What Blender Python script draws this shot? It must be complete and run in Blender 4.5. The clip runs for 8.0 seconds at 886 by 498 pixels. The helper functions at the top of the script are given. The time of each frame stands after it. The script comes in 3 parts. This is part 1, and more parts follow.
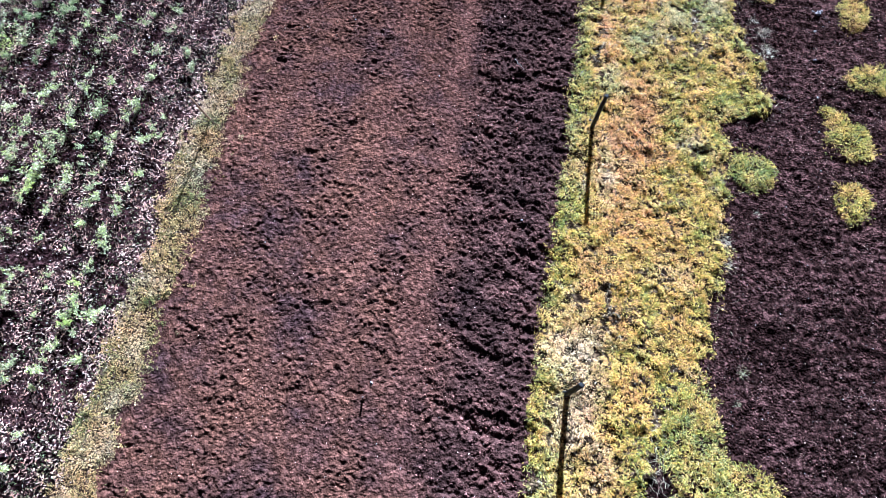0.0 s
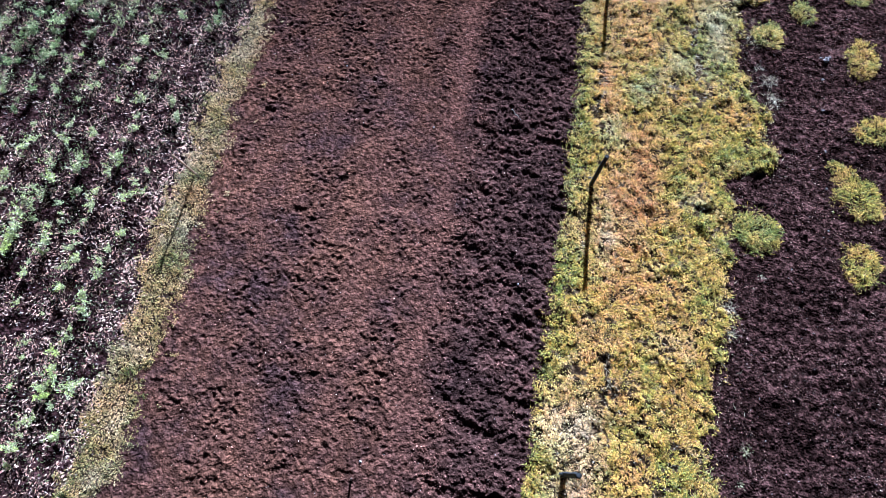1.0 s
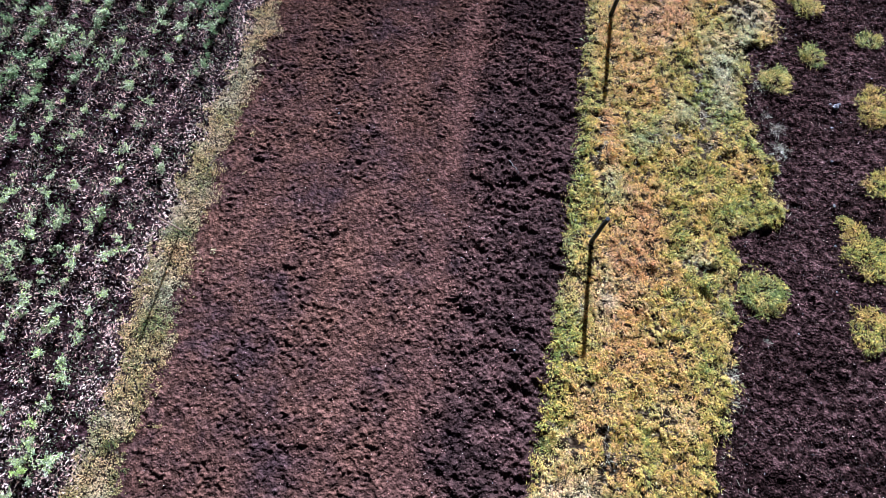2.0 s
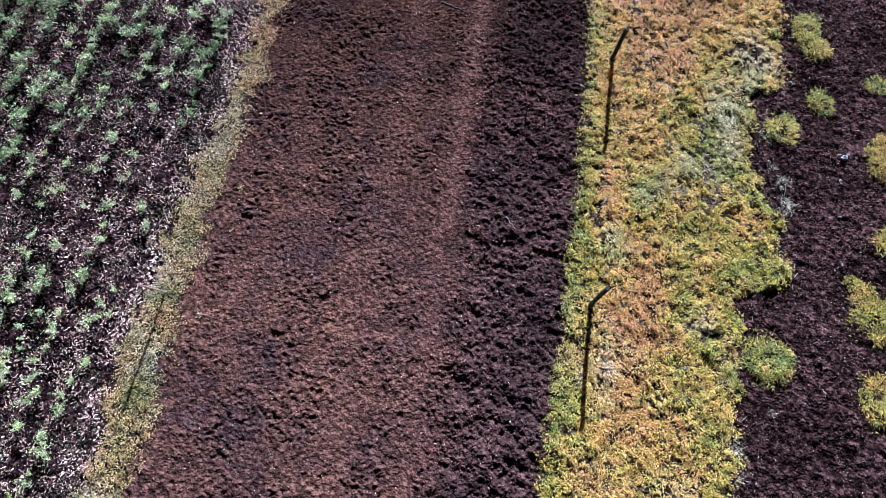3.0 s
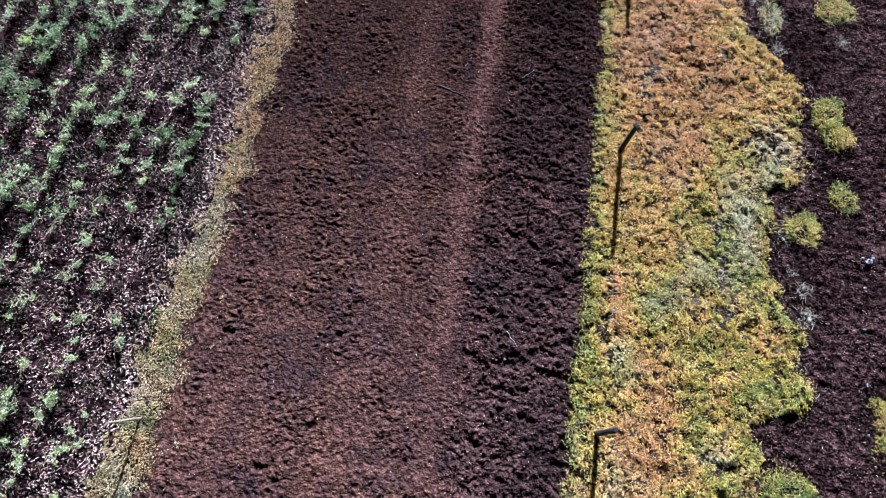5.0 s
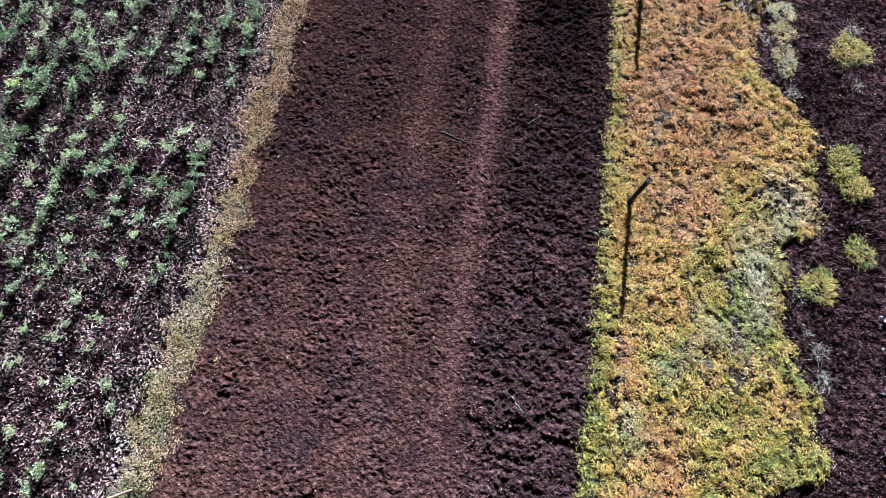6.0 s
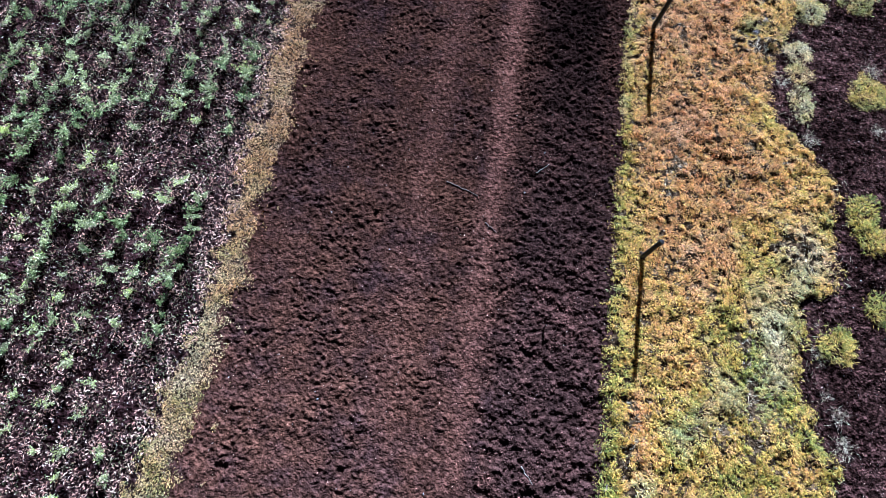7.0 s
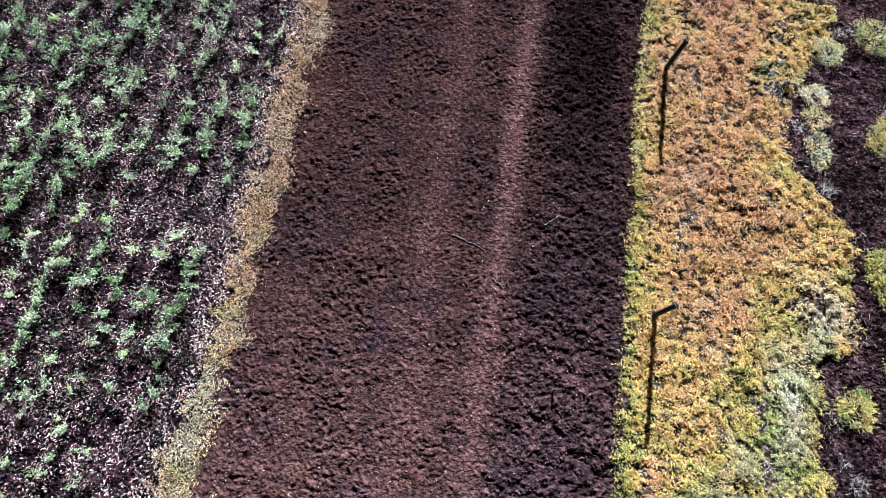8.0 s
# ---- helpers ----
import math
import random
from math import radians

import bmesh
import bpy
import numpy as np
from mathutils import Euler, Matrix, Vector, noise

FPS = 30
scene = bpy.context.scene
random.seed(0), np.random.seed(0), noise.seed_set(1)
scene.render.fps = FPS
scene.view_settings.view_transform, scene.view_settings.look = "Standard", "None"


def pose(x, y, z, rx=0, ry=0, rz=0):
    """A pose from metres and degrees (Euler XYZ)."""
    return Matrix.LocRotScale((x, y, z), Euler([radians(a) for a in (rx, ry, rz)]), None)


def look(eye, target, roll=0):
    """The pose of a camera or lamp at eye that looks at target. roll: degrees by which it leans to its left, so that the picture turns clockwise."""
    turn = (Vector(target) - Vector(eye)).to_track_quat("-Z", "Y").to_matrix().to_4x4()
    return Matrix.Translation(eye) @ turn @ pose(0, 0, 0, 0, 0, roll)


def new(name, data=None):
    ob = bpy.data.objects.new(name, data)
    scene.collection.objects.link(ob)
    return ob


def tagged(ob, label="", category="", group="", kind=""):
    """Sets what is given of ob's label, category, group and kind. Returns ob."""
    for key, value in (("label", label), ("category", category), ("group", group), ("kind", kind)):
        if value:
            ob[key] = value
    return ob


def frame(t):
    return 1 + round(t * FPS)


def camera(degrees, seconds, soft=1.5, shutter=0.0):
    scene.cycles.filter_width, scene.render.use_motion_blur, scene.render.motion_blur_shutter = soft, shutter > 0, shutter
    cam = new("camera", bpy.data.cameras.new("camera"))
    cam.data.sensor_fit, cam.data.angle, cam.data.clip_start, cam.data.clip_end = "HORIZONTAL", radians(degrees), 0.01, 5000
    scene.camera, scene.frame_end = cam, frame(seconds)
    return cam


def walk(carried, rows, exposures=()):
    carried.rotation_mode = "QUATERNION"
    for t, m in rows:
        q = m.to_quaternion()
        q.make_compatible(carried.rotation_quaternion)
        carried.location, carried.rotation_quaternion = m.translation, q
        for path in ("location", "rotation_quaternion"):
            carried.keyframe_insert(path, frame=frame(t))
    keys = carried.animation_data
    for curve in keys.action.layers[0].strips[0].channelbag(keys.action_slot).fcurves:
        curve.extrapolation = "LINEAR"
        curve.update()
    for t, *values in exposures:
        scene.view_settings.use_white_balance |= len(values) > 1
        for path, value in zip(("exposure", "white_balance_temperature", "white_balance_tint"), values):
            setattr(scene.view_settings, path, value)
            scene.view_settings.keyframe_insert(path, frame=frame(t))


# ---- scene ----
cam = camera(76.0, 8.0, soft=0.65)
PATH = [
    (0, (-2.568, -11.893, 11.542), (-2.658, -11.156, 9.685), 1.7),
    (0.5, (-2.623, -11.157, 11.603), (-2.711, -10.426, 9.743), 2.0),
    (1, (-2.683, -10.305, 11.674), (-2.767, -9.587, 9.809), 2.2),
    (1.5, (-2.727, -9.566, 11.71), (-2.81, -8.856, 9.842), 2.3),
    (3, (-2.885, -7.186, 11.889), (-2.966, -6.516, 10.007), 2.2),
    (3.5, (-2.927, -6.525, 11.907), (-3.01, -5.859, 10.023), 2.0),
    (4, (-3.026, -5.756, 11.947), (-3.108, -5.102, 10.058), 2.1),
    (4.5, (-3.107, -5.14, 11.937), (-3.189, -4.485, 10.049), 2.1),
    (6, (-3.501, -3.12, 11.928), (-3.579, -2.479, 10.035), 2.4),
    (6.5, (-3.679, -2.458, 11.933), (-3.755, -1.825, 10.038), 2.6),
    (7, (-3.873, -1.734, 11.932), (-3.945, -1.109, 10.034), 2.8),
    (7.5, (-4.057, -1.075, 11.933), (-4.126, -0.457, 10.032), 3.1),
    (8, (-4.219, -0.36, 11.957), (-4.288, 0.246, 10.053), 2.9),
]
walk(cam, [(t, look(eye, target, roll)) for t, eye, target, roll in PATH],
     exposures=[(t, 1.71 + more, 4580, 8.5) for t, more in ((0, 0.5), (0.5, 0.32), (1, 0.18), (1.5, 0.1), (3, 0.0), (4.5, 0.0), (6.5, 0.02), (7, 0.1), (8, 0.3))])

# ---- light ----
SUN_ELEVATION = radians(23.5)
SUN_ROTATION = radians(0.7)
world = bpy.data.worlds.new("world")
scene.world = world
world.use_nodes = True
sky = world.node_tree.nodes.new("ShaderNodeTexSky")
sky.sky_type = "NISHITA"
sky.sun_disc = False
sky.sun_elevation, sky.sun_rotation = SUN_ELEVATION, SUN_ROTATION
world.node_tree.links.new(sky.outputs[0], world.node_tree.nodes["Background"].inputs[0])
world.node_tree.nodes["Background"].inputs[1].default_value = 0.0015
sun = new("sun", bpy.data.lights.new("sun", "SUN"))
sun.data.energy, sun.data.angle, sun.data.color = 5.0, radians(0.5), (1.0, 0.975, 0.95)
sun.matrix_world = look((40 * math.sin(SUN_ROTATION) * math.cos(SUN_ELEVATION), 40 * math.cos(SUN_ROTATION) * math.cos(SUN_ELEVATION),
                         40 * math.sin(SUN_ELEVATION)), (0, 0, 0))


# ---- materials ----
def nodes_of(name):
    mat = bpy.data.materials.new(name)
    mat.use_nodes = True
    tree = mat.node_tree
    return mat, tree, tree.nodes["Principled BSDF"]


def add(tree, kind, **inputs):
    node = tree.nodes.new(kind)
    for key, value in inputs.items():
        socket = node.inputs[key.replace("_", " ")]
        if isinstance(value, bpy.types.NodeSocket):
            tree.links.new(value, socket)
        else:
            socket.default_value = value
    return node


def noise_at(tree, scale, detail=4.0, rough=0.6, vector=None):
    if vector is None:
        vector = tree.nodes.new("ShaderNodeTexCoord").outputs["Object"]
    return add(tree, "ShaderNodeTexNoise", Vector=vector, Scale=scale, Detail=detail, Roughness=rough).outputs["Fac"]


def ramp(tree, fac, stops):
    node = tree.nodes.new("ShaderNodeValToRGB")
    tree.links.new(fac, node.inputs[0])
    ramp_data = node.color_ramp
    while len(ramp_data.elements) < len(stops):
        ramp_data.elements.new(0.5)
    for element, (place, colour) in zip(ramp_data.elements, stops):
        element.position = place
        element.color = (*colour, 1) if len(colour) == 3 else (colour[0],) * 3 + (1,)
    return node.outputs[0]


def mixed(tree, fac, a, b, how="MIX"):
    node = tree.nodes.new("ShaderNodeMix")
    node.data_type, node.blend_type = "RGBA", how
    for socket, value in ((node.inputs[0], fac), (node.inputs[6], a), (node.inputs[7], b)):
        if isinstance(value, bpy.types.NodeSocket):
            tree.links.new(value, socket)
        else:
            socket.default_value = value if isinstance(value, (int, float)) else (*value, 1)
    return node.outputs[2]


def maths(tree, how, a, b=0.0):
    node = tree.nodes.new("ShaderNodeMath")
    node.operation = how
    for socket, value in zip(node.inputs, (a, b)):
        if isinstance(value, bpy.types.NodeSocket):
            tree.links.new(value, socket)
        else:
            socket.default_value = value
    return node.outputs[0]


def bumped(tree, bsdf, height, strength, distance):
    node = add(tree, "ShaderNodeBump", Height=height, Strength=strength, Distance=distance)
    tree.links.new(node.outputs[0], bsdf.inputs["Normal"])


def soil(name, dark, mid, light, speck=(0.5, 0.45, 0.42), specks=0.74, grain=0.09, crumbs=False):
    """Earth with crumbs, damp and dry patches and pale bits."""
    mat, tree, bsdf = nodes_of(name)
    broad = noise_at(tree, 0.55, 5, 0.6)
    middle = noise_at(tree, 6.0, 5, 0.65)
    fine = noise_at(tree, 12.0, 3, 0.65)
    value = maths(tree, "ADD", maths(tree, "MULTIPLY", broad, 0.45), maths(tree, "MULTIPLY", middle, 0.55))
    base = ramp(tree, value, [(0.41, dark), (0.5, mid), (0.6, light)])
    base = mixed(tree, 1.0, base, ramp(tree, fine, [(0.38, (0.4,)), (0.5, (0.9,)), (0.62, (2.0,))]), "MULTIPLY")
    if crumbs:
        chance = tree.nodes.new("ShaderNodeNewGeometry").outputs["Random Per Island"]
        base = mixed(tree, 1.0, base, ramp(tree, chance, [(0.0, (0.7,)), (0.75, (1.6,)), (1.0, (3.4,))]), "MULTIPLY")
    bits = ramp(tree, noise_at(tree, 19.0, 2, 0.5), [(specks, (0,)), (specks + 0.04, (1,))])
    tree.links.new(mixed(tree, bits, base, speck), bsdf.inputs["Base Color"])
    bsdf.inputs["Roughness"].default_value = 0.95
    bsdf.inputs["Specular IOR Level"].default_value = 0.0
    lumps = maths(tree, "ADD", noise_at(tree, 11.0, 1, 0.5), maths(tree, "MULTIPLY", noise_at(tree, 22.0, 1, 0.5), 0.5))
    lumps = maths(tree, "MULTIPLY", lumps, ramp(tree, noise_at(tree, 1.8, 3, 0.6), [(0.38, (0.3,)), (0.62, (1.0,))]))
    if not crumbs:
        bumped(tree, bsdf, lumps, 1.0, grain)
    return mat, tree, bsdf


def lane_soil(name, crumbs=False):
    """Trodden red-brown earth that turns to dark loose earth along one side, with a dry wheel track between."""
    mat, tree, bsdf = nodes_of(name)
    place = tree.nodes.new("ShaderNodeTexCoord").outputs["Object"]
    across = add(tree, "ShaderNodeSeparateXYZ", Vector=place).outputs[0]
    wander = maths(tree, "MULTIPLY", maths(tree, "SUBTRACT", noise_at(tree, 0.9, 4, 0.6), 0.5), 1.1)
    across = maths(tree, "ADD", across, wander)
    broad = noise_at(tree, 0.5, 5, 0.62)
    middle = noise_at(tree, 3.0, 4, 0.6)
    fine = noise_at(tree, 11.0, 3, 0.65)
    value = maths(tree, "ADD", maths(tree, "MULTIPLY", broad, 0.65), maths(tree, "MULTIPLY", middle, 0.35))
    trodden = ramp(tree, value, [(0.38, (0.036, 0.0188, 0.0178)), (0.5, (0.059, 0.0272, 0.0200)), (0.62, (0.088, 0.0395, 0.0258))])
    loose = ramp(tree, value, [(0.38, (0.0195, 0.0103, 0.0092)), (0.5, (0.034, 0.0172, 0.0146)), (0.62, (0.060, 0.0285, 0.0232))])
    lengthwise = add(tree, "ShaderNodeSeparateXYZ", Vector=place).outputs[1]
    damp = ramp(tree, maths(tree, "ADD", maths(tree, "MULTIPLY", lengthwise, 0.12), broad), [(0.0, (1.35,)), (1.15, (0.6,))])
    trodden = mixed(tree, 1.0, trodden, damp, "MULTIPLY")
    soaked = ramp(tree, maths(tree, "MULTIPLY", maths(tree, "ADD", maths(tree, "MULTIPLY", lengthwise, 0.12), broad), 0.5), [(0.1, (1.55,)), (0.75, (0.35,))])
    loose = mixed(tree, 1.0, loose, soaked, "MULTIPLY")
    beside = ramp(tree, maths(tree, "ADD", across, 2.0), [(0.62, (0,)), (0.86, (1,))])
    beside = maths(tree, "MULTIPLY", beside, ramp(tree, maths(tree, "MULTIPLY", lengthwise, 0.1), [(0.2, (0,)), (0.6, (0.6,))]))
    loose = mixed(tree, beside, loose, trodden)
    dry = (0.108, 0.049, 0.036)
    side = ramp(tree, maths(tree, "ADD", maths(tree, "MULTIPLY", across, 0.5), 2.0), [(0.35, (0,)), (0.8, (1,))])
    base = mixed(tree, side, trodden, loose)
    faint = ramp(tree, maths(tree, "ABSOLUTE", maths(tree, "ADD", across, 4.95)), [(0.1, (0.55,)), (0.45, (0,))])
    base = mixed(tree, maths(tree, "MULTIPLY", faint, broad), base, dry)
    track = maths(tree, "ABSOLUTE", maths(tree, "ADD", across, 3.42))
    track = ramp(tree, track, [(0.05, (1,)), (0.42, (0,))])
    base = mixed(tree, maths(tree, "MULTIPLY", track, maths(tree, "MULTIPLY", broad, 1.25)), base, dry)
    base = mixed(tree, 1.0, base, ramp(tree, fine, [(0.38, (0.45,)), (0.5, (0.92,)), (0.62, (1.9,))]), "MULTIPLY")
    if crumbs:
        chance = tree.nodes.new("ShaderNodeNewGeometry").outputs["Random Per Island"]
        base = mixed(tree, 1.0, base, ramp(tree, chance, [(0.0, (0.7,)), (0.75, (1.6,)), (1.0, (3.4,))]), "MULTIPLY")
    bits = ramp(tree, noise_at(tree, 17.0, 2, 0.5), [(0.755, (0,)), (0.79, (1,))])
    tree.links.new(mixed(tree, bits, base, (0.42, 0.36, 0.34)), bsdf.inputs["Base Color"])
    bsdf.inputs["Roughness"].default_value = 0.95
    bsdf.inputs["Specular IOR Level"].default_value = 0.0
    lumps = maths(tree, "ADD", noise_at(tree, 14.0, 1, 0.5), maths(tree, "MULTIPLY", noise_at(tree, 26.0, 1, 0.5), 0.5))
    if not crumbs:
        bumped(tree, bsdf, lumps, 1.0, 0.045)
    return mat


def leafy(name, stops, dry=None, spread=0.5, through_light=0.35):
    """Leaves whose colour goes from green to ripe by the leaf's own warmth, and to straw by its dryness."""
    mat, tree, bsdf = nodes_of(name)
    chance = tree.nodes.new("ShaderNodeNewGeometry").outputs["Random Per Island"]
    warm = tree.nodes.new("ShaderNodeAttribute")
    warm.attribute_name = "warm"
    value = maths(tree, "ADD", warm.outputs["Fac"], maths(tree, "MULTIPLY", maths(tree, "SUBTRACT", chance, 0.5), spread))
    base = ramp(tree, value, stops)
    if dry:
        parched = tree.nodes.new("ShaderNodeAttribute")
        parched.attribute_name = "parched"
        base = mixed(tree, parched.outputs["Fac"], base, dry)
    second = maths(tree, "FRACT", maths(tree, "MULTIPLY", chance, 17.31))
    base = mixed(tree, 1.0, base, ramp(tree, second, [(0.0, (0.4,)), (0.7, (1.2,)), (1.0, (1.75,))]), "MULTIPLY")
    tree.links.new(base, bsdf.inputs["Base Color"])
    bsdf.inputs["Roughness"].default_value = 0.45
    bsdf.inputs["Specular IOR Level"].default_value = 0.15
    out = tree.nodes["Material Output"]
    glow = add(tree, "ShaderNodeBsdfTranslucent", Color=base)
    both = tree.nodes.new("ShaderNodeMixShader")
    both.inputs[0].default_value = through_light
    tree.links.new(bsdf.outputs[0], both.inputs[1])
    tree.links.new(glow.outputs[0], both.inputs[2])
    tree.links.new(both.outputs[0], out.inputs[0])
    return mat


def weathered_wood(name, dark, light, scale=1.0):
    mat, tree, bsdf = nodes_of(name)
    place = tree.nodes.new("ShaderNodeTexCoord").outputs["Object"]
    stretched = add(tree, "ShaderNodeMapping", Vector=place, Scale=(30 * scale, 30 * scale, 2.2 * scale)).outputs[0]
    grain = noise_at(tree, 1.6, 6, 0.65, stretched)
    stain = noise_at(tree, 7.0, 4, 0.6)
    base = ramp(tree, grain, [(0.35, dark), (0.65, light)])
    base = mixed(tree, 0.6, base, ramp(tree, stain, [(0.35, (0.55,)), (0.65, (1.2,))]), "MULTIPLY")
    tree.links.new(base, bsdf.inputs["Base Color"])
    bsdf.inputs["Roughness"].default_value = 0.85
    bumped(tree, bsdf, grain, 0.4, 0.002)
    return mat


LANE, LANE_CRUMB = lane_soil("trodden_earth"), lane_soil("earth_crumb", True)
FIELD_TONES = ((0.009, 0.0044, 0.0039), (0.026, 0.0126, 0.0110), (0.057, 0.0280, 0.0245), (0.5, 0.43, 0.42))
FIELD = soil("dark_crumbly_earth", *FIELD_TONES, 0.735)[0]
FIELD_CRUMB = soil("dark_earth_crumb", *FIELD_TONES, 0.735, 0.02, True)[0]
CROP_EARTH = soil("crop_earth", (0.006, 0.0028, 0.0028), (0.017, 0.0078, 0.0078), (0.042, 0.020, 0.0195), (0.55, 0.44, 0.4), 0.67)[0]
VERGE_EARTH = soil("verge_earth", (0.018, 0.010, 0.006), (0.05, 0.031, 0.017), (0.11, 0.075, 0.042), (0.5, 0.45, 0.36), 0.66)[0]
STRIP_EARTH = soil("strip_earth", (0.018, 0.0105, 0.0075), (0.048, 0.029, 0.019), (0.10, 0.066, 0.044), (0.5, 0.42, 0.36), 0.66)[0]
GRASS_STOPS = [(0.0, (0.21, 0.27, 0.065)), (0.25, (0.48, 0.44, 0.075)), (0.45, (0.77, 0.54, 0.10)), (0.7, (0.79, 0.46, 0.15)), (1.0, (0.64, 0.31, 0.12))]
GRASS = leafy("ripening_grass", GRASS_STOPS, (0.86, 0.75, 0.55), 0.5, 0.42)
DULL_STOPS = [(0.0, (0.14, 0.17, 0.05)), (0.3, (0.40, 0.32, 0.10)), (0.6, (0.64, 0.42, 0.17)), (1.0, (0.52, 0.28, 0.12))]
DULL_GRASS = leafy("dull_grass", DULL_STOPS, (0.74, 0.60, 0.41), 0.6)
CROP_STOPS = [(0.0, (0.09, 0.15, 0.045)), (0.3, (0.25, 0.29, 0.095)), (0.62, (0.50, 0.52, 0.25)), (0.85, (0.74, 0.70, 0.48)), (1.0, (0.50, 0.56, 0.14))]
CROP = leafy("crop_leaf", CROP_STOPS, (0.6, 0.57, 0.52), 0.7, 0.25)
WEED = leafy("low_weed", [(0.0, (0.07, 0.095, 0.035)), (0.4, (0.18, 0.20, 0.09)), (0.75, (0.36, 0.34, 0.19)), (1.0, (0.55, 0.48, 0.34))], None, 0.9, 0.25)
LITTER = leafy("dry_litter", [(0.0, (0.05, 0.03, 0.025)), (0.35, (0.20, 0.11, 0.09)), (0.65, (0.66, 0.36, 0.27)), (0.95, (0.94, 0.66, 0.53))], None, 1.1, 0.15)
STEM = weathered_wood("green_stem", (0.10, 0.13, 0.05), (0.2, 0.22, 0.1), 3)
POST_WOOD = weathered_wood("grey_timber", (0.008, 0.0075, 0.008), (0.032, 0.03, 0.033))
PICKET_WOOD = weathered_wood("pale_timber", (0.28, 0.17, 0.1), (0.5, 0.34, 0.22), 2)
STICK_WOOD = weathered_wood("dead_stick", (0.09, 0.06, 0.05), (0.22, 0.15, 0.125), 3)
BLEACHED_WOOD = weathered_wood("bleached_stick", (0.22, 0.18, 0.15), (0.42, 0.36, 0.31), 3)
STONE = soil("pale_stone", (0.2, 0.17, 0.17), (0.34, 0.3, 0.3), (0.5, 0.46, 0.46), (0.6, 0.58, 0.58), 0.7, 0.01)[0]
PLASTIC = nodes_of("black_plastic")[0]
PLASTIC.node_tree.nodes["Principled BSDF"].inputs["Base Color"].default_value = (0.02, 0.02, 0.022, 1)
PLASTIC.node_tree.nodes["Principled BSDF"].inputs["Roughness"].default_value = 0.4


# ---- shapes ----
def lattice(x, y, seed):
    """Smooth noise between 0 and 1 on arrays of places."""
    xi, yi = np.floor(x).astype(np.int64), np.floor(y).astype(np.int64)
    xf, yf = x - xi, y - yi
    xf, yf = xf * xf * (3 - 2 * xf), yf * yf * (3 - 2 * yf)

    def corner(a, b):
        h = (a * 374761393 + b * 668265263 + seed * 1442695041) & 0xFFFFFFFF
        h = ((h ^ (h >> 13)) * 1274126177) & 0xFFFFFFFF
        h = ((h ^ (h >> 16)) * 2246822519) & 0xFFFFFFFF
        return (h ^ (h >> 15)) / 0xFFFFFFFF

    top = corner(xi, yi) * (1 - xf) + corner(xi + 1, yi) * xf
    low = corner(xi, yi + 1) * (1 - xf) + corner(xi + 1, yi + 1) * xf
    return top * (1 - yf) + low * yf


def rough(x, y, size, seed, layers=3, keep=0.55):
    total, weight, amount = 0.0, 0.0, 1.0
    for i in range(layers):
        k = 2.03 ** i / size
        total = total + amount * lattice(x * k + 13.7 * i, y * k - 7.3 * i, seed + i)
        weight, amount = weight + amount, amount * keep
    return total / weight


def step(a, b, v):
    k = np.clip((v - a) / (b - a), 0, 1)
    return k * k * (3 - 2 * k)


def hump(x, y, cx, cy, rx, ry):
    return np.exp(-((x - cx) / rx) ** 2 - ((y - cy) / ry) ** 2)


def crop_edge(y):
    return np.interp(y, [-13, -5, -3, -1.5, 0, 3, 6, 13], [-9.52, -9.48, -9.5, -9.3, -9.13, -9.1, -9.15, -9.1]) + 0.35 * (rough(y * 0, y, 0.8, 3) - 0.5)


def lane_edge(y):
    return np.interp(y, [-13, -9, -5, -3, 0, 3, 8, 13], [-8.7, -8.68, -8.65, -8.74, -8.57, -8.55, -8.48, -8.4]) + 0.4 * (rough(y * 0, y, 0.7, 5) - 0.5)


def verge_edge(y):
    return np.interp(y, [-13, -9, -7.7, -6, -5, 0, 5, 10], [-0.92, -0.94, -0.83, -0.78, -0.62, -0.57, -0.62, -0.63]) + 0.3 * (rough(y * 0, y, 0.5, 7) - 0.5)


def field_edge(y):
    return np.interp(y, [-14, -11.5, -9.4, -8, -6.5, -3.8, -3.1, -2.7, -2, -1, -0.3, 1.6, 2.3, 2.6, 4.4, 5.3, 6, 6.7, 8.3, 8.9, 9.6, 10.5, 12],
                     [1.3, 1.35, 2.43, 2.75, 2.97, 3.0, 2.9, 3.9, 4.3, 4.0, 3.5, 3.55, 3.56, 4.2, 4.4, 4.43, 4.0, 3.1, 3.0, 2.9, 3.7, 4.1, 4.5]) + 0.45 * (rough(y * 0, y, 0.5, 9) - 0.5)


def past_crop(x, y):
    return x - crop_edge(y) + 0.5 * (rough(x, y, 0.4, 221, 4, 0.65) - 0.5)


def past_strip(x, y):
    return x - lane_edge(y) + 0.6 * (rough(x, y, 0.4, 225, 4, 0.65) - 0.5)


def past_lane(x, y):
    return x - verge_edge(y) + 0.35 * (rough(x, y, 0.3, 229, 4, 0.65) - 0.5)


def past_verge(x, y):
    return x - field_edge(y) + 0.8 * (rough(x, y, 0.45, 233, 4, 0.65) - 0.5)


